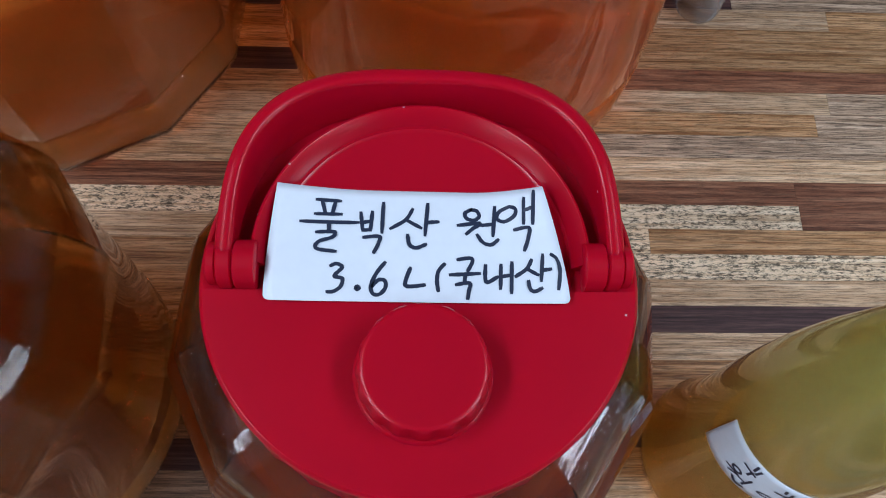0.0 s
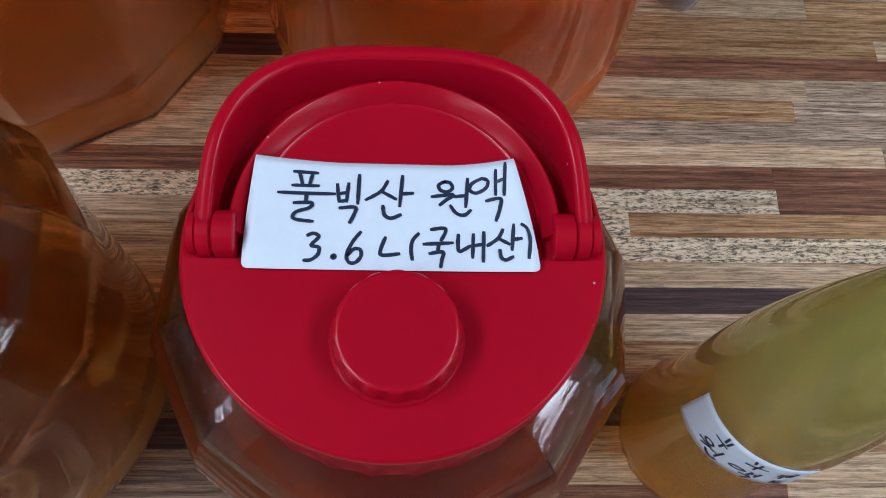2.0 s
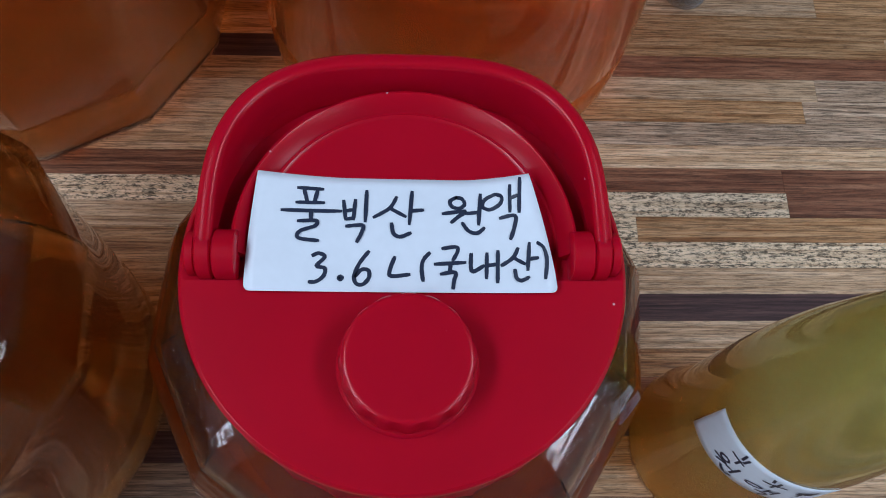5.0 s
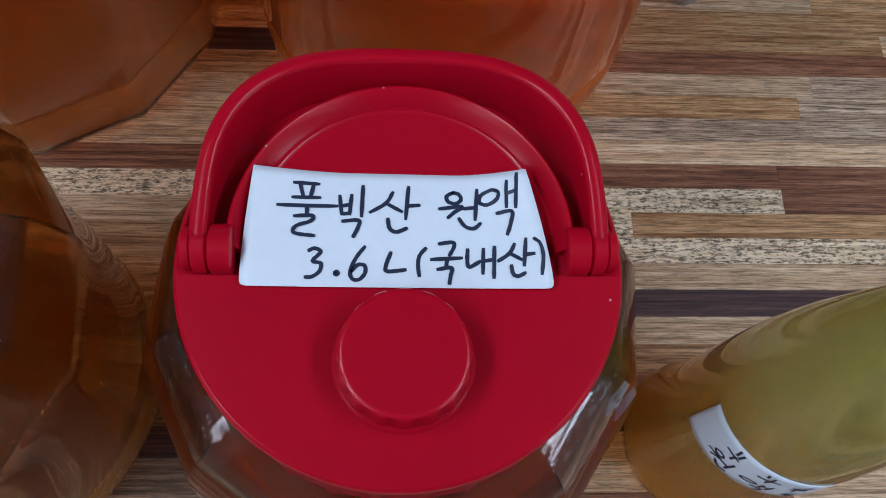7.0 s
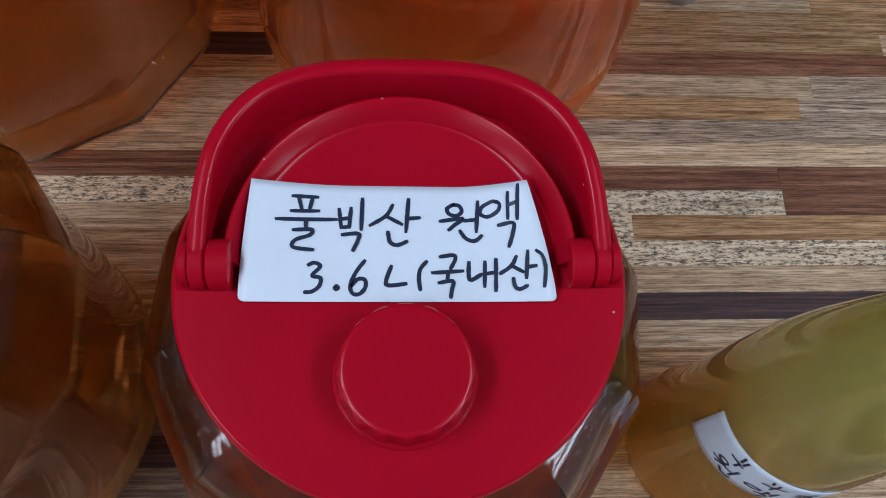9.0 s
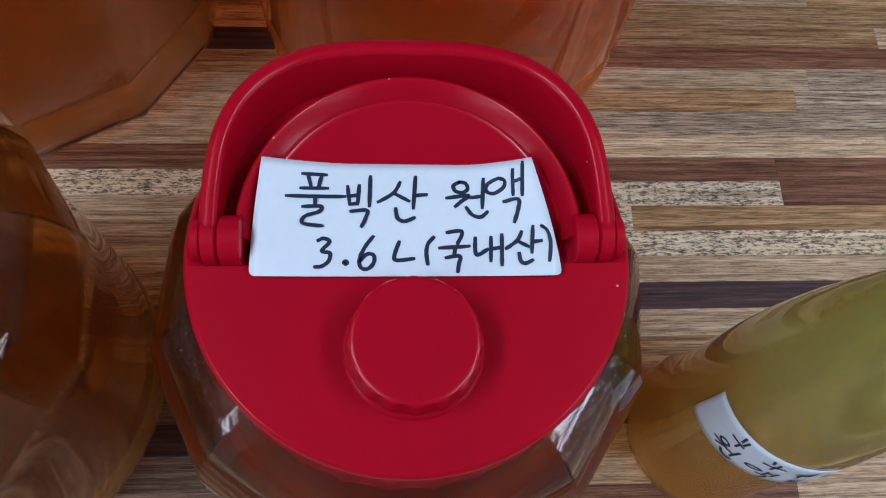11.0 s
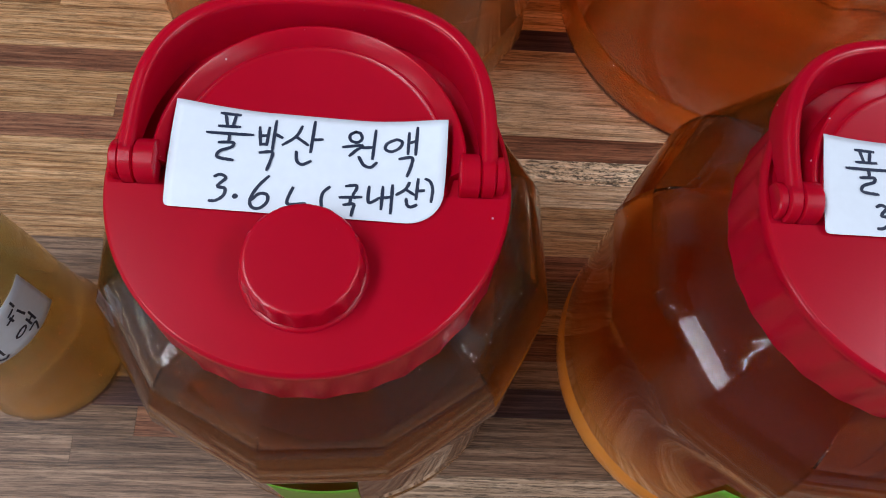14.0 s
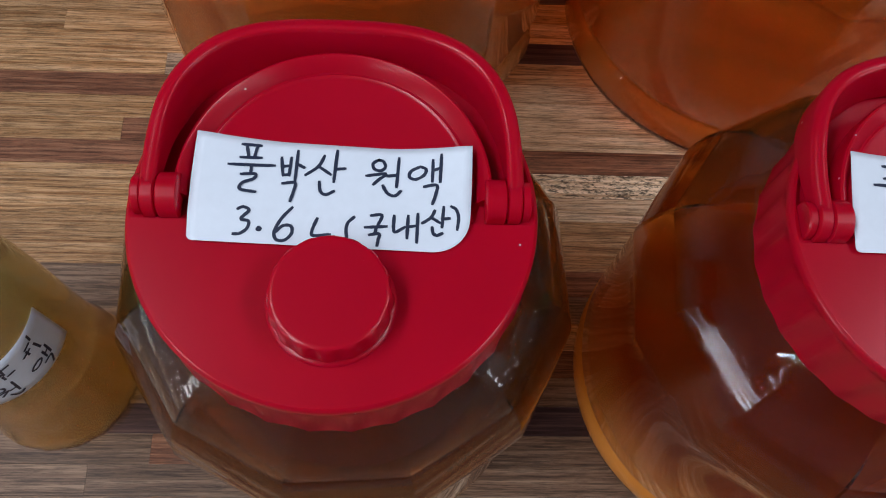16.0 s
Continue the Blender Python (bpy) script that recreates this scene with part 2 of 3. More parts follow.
for sx in (-0.76, 0.76):
    for sy in (-0.26, 0.54):
        bm = bmesh.new()
        box(bm, sx - 0.03, sx + 0.03, sy - 0.03, sy + 0.03, -0.75, -0.040)
        part("leg", bm, WOODS["r"], table, smooth=False)

# ---- jars ----
def body_profile(s, inner=0.0, foot=0.0):
    """(r, z, facet) of the jar's outside, or of its inside at that depth of glass."""
    rows = [(0.068, 0.0, 0.0), (0.0745, 0.0015, 0.0), (0.0808, 0.006, 0.0), (0.0834, 0.012, 0.0), (0.0838, 0.024, 0.0), (0.0824, 0.0285, 0.0), (0.0806, 0.0305, 0.0),
            (0.0824, 0.0325, 0.0), (0.0838, 0.037, 0.05), (0.0840, 0.060, 0.15), (0.0838, 0.104, 0.4), (0.0840, 0.116, 0.6), (0.0850, 0.127, 0.8), (0.0864, 0.1330, 0.9),
            (0.0866, 0.1375, 0.9), (0.0854, 0.144, 0.95), (0.0832, 0.1525, 0.95), (0.0793, 0.162, 0.95), (0.0733, 0.170, 0.9), (0.0660, 0.176, 0.8), (0.0585, 0.1805, 0.5), (0.0530, 0.186, 0.2),
            (0.0505, 0.193, 0.0), (0.0500, 0.209, 0.0)]
    if inner:
        rows = [(max(0.01, r - inner), max(z, 0.0085 + 0.25 * z), f) for r, z, f in rows]
    return [(r * s, z * s, max(f, foot) if z < 0.1 else f) for r, z, f in rows]


def make_body(jar, s, sides, turn, liquid, level, foot):
    shape, start = faceted(sides, turn), math.radians(turn)
    bm = bmesh.new()
    steps = 120
    outer = lathe(bm, body_profile(s, 0.0, foot), shape, steps, False, start)
    inner = lathe(bm, body_profile(s, 0.0032, foot), shape, steps, False, start)
    bm.faces.new(outer[0][::-1])
    bm.faces.new(inner[0])
    for k in range(steps):
        bm.faces.new((outer[-1][k], outer[-1][(k + 1) % steps], inner[-1][(k + 1) % steps], inner[-1][k]))
    bmesh.ops.recalc_face_normals(bm, faces=bm.faces)
    glass = part("glass_body", bm, GLASS, jar, "clear faceted glass jar body")
    glass.visible_shadow = False
    rows, prev = [], None
    for row in body_profile(s, 0.0030, foot):
        if row[1] > level * s:
            f = (level * s - prev[1]) / (row[1] - prev[1])
            rows.append(tuple(p + (q - p) * f for p, q in zip(prev, row)))
            break
        rows.append(row)
        prev = row
    bm = bmesh.new()
    lathe(bm, rows, shape, steps, True, start)
    bmesh.ops.recalc_face_normals(bm, faces=bm.faces)
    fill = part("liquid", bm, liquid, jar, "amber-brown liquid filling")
    # crisp upright edges between the shoulder's facets
    for ob in (glass, fill):
        sharpen(ob, 45)
        for e in ob.data.edges:
            a, b = (ob.data.vertices[i].co for i in e.vertices)
            if abs(a.z - b.z) < 0.001 or min(a.z, b.z) < (0.02 if foot else 0.108) * s or max(a.z, b.z) > 0.177 * s:
                continue
            across = [((math.atan2(v.y, v.x) - start) * sides / (2 * math.pi) + 0.5) % 1 - 0.5 for v in (a, b)]
            if max(abs(q) for q in across) < 0.01:
                e.use_edge_sharp = True


Z_TOP = 0.2165


def make_lid(jar, s, wide):
    bm = bmesh.new()

    def rim(a, r, f):
        return r - f * 0.0013 * abs(math.sin(a * 15)) ** 1.5
    prof = [(0.0520, 0.1880, 0), (0.0588, 0.1880, 0.4), (0.0592, 0.1892, 1), (0.0588, 0.2095, 1), (0.0584, 0.2118, 0.4), (0.0586, 0.2124, 0.0),
            (0.0586, 0.2140, 0.0), (0.0582, 0.2153, 0.0), (0.0574, Z_TOP - 0.0005, 0), (0.0568, Z_TOP - 0.0005, 0)]
    rings = lathe(bm, prof, rim, 210, False)
    for v in bm.verts:
        v.co.y -= 0.0044
    # flat front plate, cut along a chord, with the lower well behind it
    chord, well = -0.0087, 0.2154
    ring = rings[-1]
    front = [v for v in ring if v.co.y <= chord]
    back = [v for v in ring if v.co.y > chord]
    front.sort(key=lambda v: math.atan2(v.co.x, -v.co.y))
    back.sort(key=lambda v: -math.atan2(v.co.x, v.co.y))
    xc = math.sqrt(0.0568 ** 2 - (chord + 0.0044) ** 2)
    left, right = bm.verts.new((-xc, chord, Z_TOP - 0.0005)), bm.verts.new((xc, chord, Z_TOP - 0.0005))
    lw, rw = bm.verts.new((-xc + 0.002, chord, well)), bm.verts.new((xc - 0.002, chord, well))
    bm.faces.new([left] + front + [right])
    bm.faces.new([left, right, rw, lw])
    low = [bm.verts.new((v.co.x * 0.965, max(v.co.y * 0.965, chord), well - 0.09 * (max(v.co.y * 0.965, chord) - chord))) for v in back]
    bm.faces.new([rw] + low + [lw])
    for a, b, c, d in zip(back, back[1:], low[1:], low):
        bm.faces.new((a, b, c, d))
    bm.faces.new((right, back[0], low[0], rw))
    bm.faces.new((back[-1], left, lw, low[-1]))
    bmesh.ops.recalc_face_normals(bm, faces=bm.faces)
    bmesh.ops.scale(bm, vec=(s * wide, s * wide, s), verts=bm.verts)
    lid = part("lid", bm, RED, jar, "glossy red plastic screw lid")
    sharpen(lid, 35)
    # raised round platform with a sloped rim and a sunk flat
    bm = bmesh.new()
    n = 72
    prof = [(0.0456, 0.2095), (0.0451, 0.2195), (0.0447, 0.2206), (0.0440, 0.2210), (0.0434, 0.2206), (0.0403, 0.2166), (0.0398, 0.2166), (0.0394, 0.2169), (0.0389, 0.2166), (0.0382, 0.2164)]
    rows = []
    for r, z in prof:
        y0 = chord + 0.0002 if r < 0.0400 else -0.0025
        a0 = math.asin(y0 / r)
        rows.append([bm.verts.new((r * math.cos(a), r * math.sin(a), z)) for a in (a0 + (math.pi - 2 * a0) * k / n for k in range(n + 1))])
    for lo, hi in zip(rows, rows[1:]):
        for k in range(n):
            bm.faces.new((lo[k], lo[k + 1], hi[k + 1], hi[k]))
    bm.faces.new(rows[-1])
    for end in (0, -1):
        bm.faces.new([r[end] for r in rows])
    bmesh.ops.recalc_face_normals(bm, faces=bm.faces)
    bmesh.ops.scale(bm, vec=(s * wide, s * wide, s), verts=bm.verts)
    sharpen(part("lid_platform", bm, RED, lid), 30)
    # posts that carry the handle's pins, and the flat ears outside
    for sx in (-1, 1):
        bm = bmesh.new()
        barrel(bm, sx * 0.0428, sx * 0.0489, 0.0064, -0.0022, 0.2175, 0.2112)
        bmesh.ops.scale(bm, vec=(s * wide, s * wide, s), verts=bm.verts)
        sharpen(part("hinge_post", bm, RED, lid), 40)


def barrel(bm, x0, x1, r, yc, zc, low):
    """A block with a round top, lying along x."""
    prof = [(yc - r, low)] + [(yc - r * math.cos(math.pi * k / 14), zc + r * math.sin(math.pi * k / 14)) for k in range(15)] + [(yc + r, low)]
    inset = 0.0005 if x1 > x0 else -0.0005
    rows = []
    for x, k in ((x0, 0.9), (x0 + inset, 1.0), (x1 - inset, 1.0), (x1, 0.9)):
        rows.append([bm.verts.new((x, yc + (y - yc) * k, zc + (z - zc) * (k if z > zc else 1))) for y, z in prof])
    for a, b in zip(rows, rows[1:]):
        for k in range(len(prof) - 1):
            bm.faces.new((a[k], a[k + 1], b[k + 1], b[k]))
    bm.faces.new(rows[0])
    bm.faces.new(rows[-1])
    bmesh.ops.recalc_face_normals(bm, faces=bm.faces)


def make_cap(jar, s, wide, cap_y):
    # pouring cap with a ribbed side
    bm = bmesh.new()

    def ribs(a, r, f):
        return r - f * 0.0007 * abs(math.sin(a * 8)) ** 3
    lathe(bm, [(0.0166, Z_TOP - 0.0008, 0), (0.0166, Z_TOP + 0.0016, 0), (0.0171, Z_TOP + 0.0018, 1), (0.0172, Z_TOP + 0.0026, 1), (0.0165, 0.2241, 1),
               (0.0163, 0.2252, 0.6), (0.0158, 0.2260, 0), (0.0152, 0.2263, 0), (0.0146, 0.22632, 0), (0.0120, 0.22632, 0)], ribs, 144)
    bmesh.ops.recalc_face_normals(bm, faces=bm.faces)
    bmesh.ops.translate(bm, vec=(0.0005, cap_y, 0), verts=bm.verts)
    bmesh.ops.scale(bm, vec=(s * wide, s * wide, s), verts=bm.verts)
    cap = part("spout_cap", bm, RED, jar, "round red ribbed pouring cap")
    sharpen(cap, 40)
    bm = bmesh.new()
    lathe(bm, [(0.0180, Z_TOP - 0.0008, 0), (0.0177, Z_TOP + 0.0002, 0), (0.0172, Z_TOP + 0.0007, 0), (0.0160, Z_TOP + 0.0008, 0)], steps=72)
    bmesh.ops.recalc_face_normals(bm, faces=bm.faces)
    bmesh.ops.translate(bm, vec=(0.0005, cap_y, 0), verts=bm.verts)
    bmesh.ops.scale(bm, vec=(s * wide, s * wide, s), verts=bm.verts)
    sharpen(part("collar", bm, RED, cap), 40)


# section of the handle's band: out from its middle in half widths, up from its crest in millimetres
SECTION = ((-2.3, -9), (-1.35, -4.5), (-1.05, -1.8), (-0.95, -0.8), (-0.7, -0.2), (-0.3, 0.0), (0.2, -0.1), (0.65, -0.5), (1.0, -1.3), (1.15, -2.4), (1.2, -9))


def make_handle(jar, s, wide):
    """Folded-back bail: two eyes on the pins and a broad bow round the rear of the lid."""
    bm = bmesh.new()
    n, rings = 96, []
    for k in range(n + 1):
        a = math.pi * k / n
        c, d = math.cos(a), math.sin(a)
        x = math.copysign(abs(c) ** 0.667, c) * 0.0512
        y = -0.001 + d ** 0.667 * 0.0528
        nx, ny = math.copysign(abs(c) ** 1.333, c), d ** 1.333
        nl = math.hypot(nx, ny)
        nx, ny, w = nx / nl, ny / nl, 0.0023
        top, low = 0.2238 + 0.0020 * min(1.0, d * 3), 0.2180 - 0.0062 * min(1.0, d * 2.5)
        slant = min(1.0, d * 1.6)  # the inner face leans in more towards the rear
        rings.append([bm.verts.new((x + nx * w * (px if px > -1 else -1 + (px + 1) * slant), y + ny * w * (px if px > -1 else -1 + (px + 1) * slant), (low if pz < -5 else top + pz / 1000)))
                      for px, pz in SECTION])
    for a, b in zip(rings, rings[1:]):
        for k in range(len(SECTION)):
            j = (k + 1) % len(SECTION)
            bm.faces.new((a[k], a[j], b[j], b[k]))
    bm.faces.new(rings[0][::-1])
    bm.faces.new(rings[-1])
    bmesh.ops.recalc_face_normals(bm, faces=bm.faces)
    bmesh.ops.scale(bm, vec=(s * wide, s * wide, s), verts=bm.verts)
    handle = part("handle", bm, RED, jar, "red plastic carrying handle, folded back")
    sharpen(handle, 38)
    for sx in (-1, 1):
        for name, x0, x1, r in (("hinge_eye", 0.0491, 0.0532, 0.0066), ("hinge_pin", 0.0532, 0.0560, 0.0056)):
            bm = bmesh.new()
            barrel(bm, sx * x0, sx * x1, r, -0.0018, 0.2172, 0.2122)
            bmesh.ops.scale(bm, vec=(s * wide, s * wide, s), verts=bm.verts)
            sharpen(part(name, bm, RED, handle), 38)


def make_jar(x, y, s, sides, turn, liquid, level, label, foot=0.0, spread=1.0, cap_y=-0.0312):
    jar = tagged(new("glass_jar"), label, "jar", "jars on the table")
    jar.location = (x, y, 0)
    make_body(jar, s, sides, turn, liquid, level, foot)
    make_lid(jar, s, spread)
    make_cap(jar, s, spread, cap_y)
    make_handle(jar, s, spread)
    return jar


jar_a = make_jar(0.0, 0.0, 1.0, 12, 10, AMBER, 0.160, "faceted glass jar of amber liquid, red lid with handwritten sticker")
jar_b = make_jar(-0.195, 0.004, 1.0, 12, 18, BROWN, 0.160, "faceted glass jar of amber liquid, red lid with crooked sticker", spread=1.025, cap_y=-0.0330)
jar_c = make_jar(0.030, 0.232, 1.26, 12, -5, ORANGE, 0.150, "large glass jar of orange-brown liquid behind the others")
jar_d = make_jar(-0.207, 0.233, 1.34, 12, 11, RUST, 0.150, "large faceted glass jar of orange-brown liquid at the back", 1.0)

# ---- stickers ----
def sticker_height(x, y, curl):
    """The paper lies on the plate; its rear corners lift off over the platform's sloped rim."""
    lift = curl[0] if x < 0 else curl[1]
    out = min(1.0, max(0.0, (abs(x) - 0.014) / 0.025))
    back = min(1.0, max(0.0, (y + 0.012) / 0.030))
    return 0.21705 + lift * out ** 1.6 * (0.15 + 0.85 * back) * min(1.0, max(0.0, (y + 0.018) / 0.01))


def make_sticker(jar, corners, round_l, round_r, bow, curl):
    bm = bmesh.new()
    n, m = 30, 22
    (ax, ay), (bx, by), (cx, cy), (dx, dy) = corners
    wide, tall = bx - ax, cy - ay
    grid = []
    for j in range(m + 1):
        v = (j / m) ** 1.6

        def cut(rad):
            k = min(1.0, v * tall / rad)
            return (rad / wide) * (1 - math.sqrt(1 - (1 - k) ** 2))
        row = []
        for i in range(n + 1):
            u = cut(round_l) + (1 - cut(round_l) - cut(round_r)) * i / n
            x = (ax * (1 - u) + bx * u) * (1 - v) + (cx * (1 - u) + dx * u) * v
            y = (ay * (1 - u) + by * u) * (1 - v) + (cy * (1 - u) + dy * u) * v
            x += bow * math.sin(math.pi * v ** 0.8) * (2 * u - 1)
            row.append(bm.verts.new((x, y, sticker_height(x, y, curl))))
        grid.append(row)
    for a, b in zip(grid, grid[1:]):
        for i in range(n):
            bm.faces.new((a[i], a[i + 1], b[i + 1], b[i]))
    ob = part("sticker", bm, PAPER, jar, "white paper sticker with black handwriting")
    sol = ob.modifiers.new("thickness", "SOLIDIFY")
    sol.thickness, sol.offset = 0.00016, -1
    return ob


CURL_A, CURL_B = (0.0040, 0.0085), (0.0040, 0.0060)
sticker_a = make_sticker(jar_a, [(-0.0412, -0.0120), (0.0394, -0.0126), (-0.0388, 0.0200), (0.0326, 0.0192)], 0.0015, 0.0015, 0.0004, CURL_A)
sticker_b = make_sticker(jar_b, [(-0.0412, -0.0160), (0.0385, -0.0187), (-0.0406, 0.0172), (0.0402, 0.0136)], 0.0015, 0.0100, 0.0005, CURL_B)

# pen strokes of each written sign in a box of 10 by 10: strokes parted by bars
STROKES = {
    "\ud480": "2.6,10 6.8,10|3.6,9.8 4.2,7.4|5.9,9.8 5.4,7.4|2.4,7.2 7,7.4|0,5.6 10,5.9|4.9,5.6 4.9,4.2|2.8,3.7 5.8,3.9 5.6,2.9 3.2,1.9 2.9,0.6 6.2,0.2",
    "\ube45": "0.8,8 1.6,4.4|1.4,6 4.6,6.3|5,8.2 4.4,4.4|1.6,4.4 4.4,4.6|9,10 8.6,4|2,3 7.6,3.2 7.4,1.8 5.8,0",
    "\ubc15": "0.4,8.6 1.4,5|1,6.8 4.2,7|4.4,8.6 3.9,5|1.4,5.1 4,5.2|7,10 6.4,4|6.6,7.4 10,6.6|1.4,3.4 6.4,3.6 6.2,2 5,0",
    "\uc0b0": "4.6,8.8 3.2,6.4 0,4.4|3.2,6.4 6.4,4.6|7.8,10 7.2,3|7.4,5.8 10,6|3.6,3 4,0.9 5.4,0.2 7.4,1",
    "\uc6d0": "3.4,9.6 1.8,8.6 2.2,7.2 4,6.8 5.2,7.8 4.6,9.2 3.2,9.5|0,5.4 5.4,6 3.6,4.6 2,3.2|9,10 8.4,2.6|5.6,5.4 8.6,5.6|4.6,3 6,1 8,0.4 9.6,1.6",
    "\uc561": "3.4,7.8 0.8,7 0.2,5.8 2,5.2 4.4,6 5,7.2 3.4,7.8|7,9 6.8,4.6|6.8,6.8 8.8,7.2|9.4,10 9,4.4|4.4,3.6 8,3.8 7.8,2 6.8,0",
    "3": "1.6,9.2 5,10 8.4,8.8 4,5.8 8.6,5 8,2.4 4,0.6 0,0.4",
    "6": "9,10 4,6.6 0.8,2.6 2,0.2 6,0 9.4,2 9,4.2 5,4.4 1.4,2.4",
    ".": "0,5 5,10 10,5 5,0 0,5 10,5",
    "L": "3,10 0.6,3 1.6,0.4 10,1.2",
    "(": "10,10 3,7.4 1,4 2.4,0",
    ")": "0,10 6,8.6 9,5 7.4,0",
    "\uad6d": "2.6,9.6 7,10 7.6,9 6,6.8|0,5.8 10,6.2|5.2,6 4.8,3.8|2,3.4 6.6,3.8 6.2,1.8 5.8,0",
    "\ub0b4": "0.4,9.4 0.2,5 1,3.6 4.4,5.4|5.6,9.4 5.2,1.4|5.4,5.4 8.4,5.8|9.2,10 8.8,0",
}


def pen_line(points, step=6):
    """A smooth line through the points."""
    p = [points[0]] + points + [points[-1]]
    out = []
    for a, b, c, d in zip(p, p[1:], p[2:], p[3:]):
        for k in range(step):
            t = k / step
            out.append(tuple(0.5 * (2 * q + (r - o) * t + (2 * o - 5 * q + 4 * r - e) * t * t + (3 * q - o - 3 * r + e) * t ** 3)
                             for o, q, r, e in zip(a, b, c, d)))
    return out + [points[-1]]


def write(sticker, signs, pen, rng, curl):
    """Marker strokes on the paper; each sign with its box in millimetres, as one ribbon of ink."""
    for sign, x0, y0, x1, y1 in signs:
        bm = bmesh.new()
        lift = 0.00010
        for stroke in STROKES[sign].split("|"):
            pts = [tuple(float(q) / 10 for q in p.split(",")) for p in stroke.split()]
            line = [((x0 + (x1 - x0) * u) / 1000, (y0 + (y1 - y0) * v) / 1000) for u, v in pen_line(pts)]
            lift += 0.00003
            pairs = []
            for k, (x, y) in enumerate(line):
                (ax, ay), (bx, by) = line[max(0, k - 1)], line[min(len(line) - 1, k + 1)]
                dx, dy = bx - ax, by - ay
                ln = math.hypot(dx, dy) or 1e-9
                end = min(k, len(line) - 1 - k)
                w = pen * (0.7, 0.95, 1.0)[min(2, end)] * rng.uniform(0.92, 1.08)
                ox, oy = -dy / ln * w / 2, dx / ln * w / 2
                if end == 0:
                    sg = -1 if k == 0 else 1
                    x, y = x + sg * dx / ln * pen * 0.3, y + sg * dy / ln * pen * 0.3
                z = sticker_height(x, y, curl) + lift
                pairs.append((bm.verts.new((x + ox, y + oy, z)), bm.verts.new((x - ox, y - oy, z))))
            for (a, b), (c, d) in zip(pairs, pairs[1:]):
                bm.faces.new((a, b, d, c))
        part("handwriting", bm, INK, sticker)


pen_rng = random.Random(11)
write(sticker_a, [("\ud480", -32.3, 1.2, -17.0, 16.1), ("\ube45", -17.0, 1.4, -9.6, 15.9), ("\uc0b0", -8.4, 2.6, 4.6, 15.8),
                  ("\uc6d0", 9.9, 3.4, 21.1, 14.8), ("\uc561", 20.3, 1.8, 30.9, 18.2), ("3", -24.7, -10.0, -20.2, -1.9),
                  (".", -17.2, -8.9, -16.4, -8.1), ("6", -13.6, -10.2, -9.2, -1.3), ("L", -4.5, -8.2, 0.9, -2.8), ("(", 3.9, -9.2, 6.2, -1.6),
                  ("\uad6d", 7.6, -11.3, 15.5, 0.1), ("\ub0b4", 16.8, -9.7, 24.7, -1.4), ("\uc0b0", 25.0, -9.6, 34.2, 0.3), (")", 34.3, -8.9, 36.8, 0.3)],
      0.00108, pen_rng, CURL_A)
write(sticker_b, [("\ud480", -31.1, -1.1, -17.9, 14.3), ("\ubc15", -16.4, -3.4, -9.2, 13.2), ("\uc0b0", -8.9, -1.3, 2.8, 13.6),
                  ("\uc6d0", 9.0, -1.5, 19.7, 11.4), ("\uc561", 21.5, -3.8, 31.8, 11.7), ("3", -28.3, -14.3, -23.5, -5.6),
                  (".", -21.5, -12.6, -20.7, -11.8), ("6", -17.1, -15.6, -11.4, -5.3), ("L", -6.3, -14.2, -0.8, -8.6), ("(", 3.5, -14.7, 6.0, -7.9),
                  ("\uad6d", 9.1, -16.8, 15.4, -7.0), ("\ub0b4", 17.2, -15.6, 25.0, -6.7), ("\uc0b0", 25.6, -13.5, 33.6, -4.7), (")", 34.0, -11.5, 36.4, -4.6)],
      0.00100, pen_rng, CURL_B)


def wrap(name, parent, mat, radius, a0, a1, z0, z1, rise=0.0, label="", thick=0.00015):
    """A paper label wrapped round an upright axis; radius is a length or follows the height."""
    bm = bmesh.new()
    n, m, sheets = 28, 6, []
    for extra in (0.0, thick):
        sheet = []
        for j in range(m + 1):
            row = []
            for k in range(n + 1):
                a, z = math.radians(a0 + (a1 - a0) * k / n), z0 + (z1 - z0) * j / m + rise * k / n
                r = (radius(z) if callable(radius) else radius) + extra
                row.append(bm.verts.new((r * math.cos(a), r * math.sin(a), z)))
            sheet.append(row)
        sheets.append(sheet)
    inner, outer = sheets
    for sheet in sheets:
        for j in range(m):
            for k in range(n):
                bm.faces.new((sheet[j][k], sheet[j][k + 1], sheet[j + 1][k + 1], sheet[j + 1][k]))
    for j in (0, m):
        for k in range(n):
            bm.faces.new((inner[j][k], inner[j][k + 1], outer[j][k + 1], outer[j][k]))
    for k in (0, n):
        for j in range(m):
            bm.faces.new((inner[j][k], inner[j + 1][k], outer[j + 1][k], outer[j][k]))
    bmesh.ops.recalc_face_normals(bm, faces=bm.faces)
    return part(name, bm, mat, parent, label)


wrap("front_label", jar_a, GREEN, 0.0842, -116, -86, 0.030, 0.108, label="green printed paper label")
wrap("front_label", jar_b, GREEN, 0.0842, -104, -80, 0.030, 0.108, label="green printed paper label")

# ---- bottles ----
BOTTLE = [(0.029, 0.0), (0.0350, 0.001), (0.0374, 0.004), (0.0382, 0.009), (0.0378, 0.015), (0.0366, 0.023), (0.0352, 0.034), (0.0341, 0.048), (0.0331, 0.085), (0.0326, 0.105), (0.0312, 0.130),
          (0.0282, 0.156), (0.0240, 0.182), (0.0196, 0.208), (0.0160, 0.232), (0.0146, 0.250), (0.0142, 0.285)]


def bottle_radius(z):
    return float(np.interp(z, [b for _, b in BOTTLE], [a for a, _ in BOTTLE])) + 0.0003


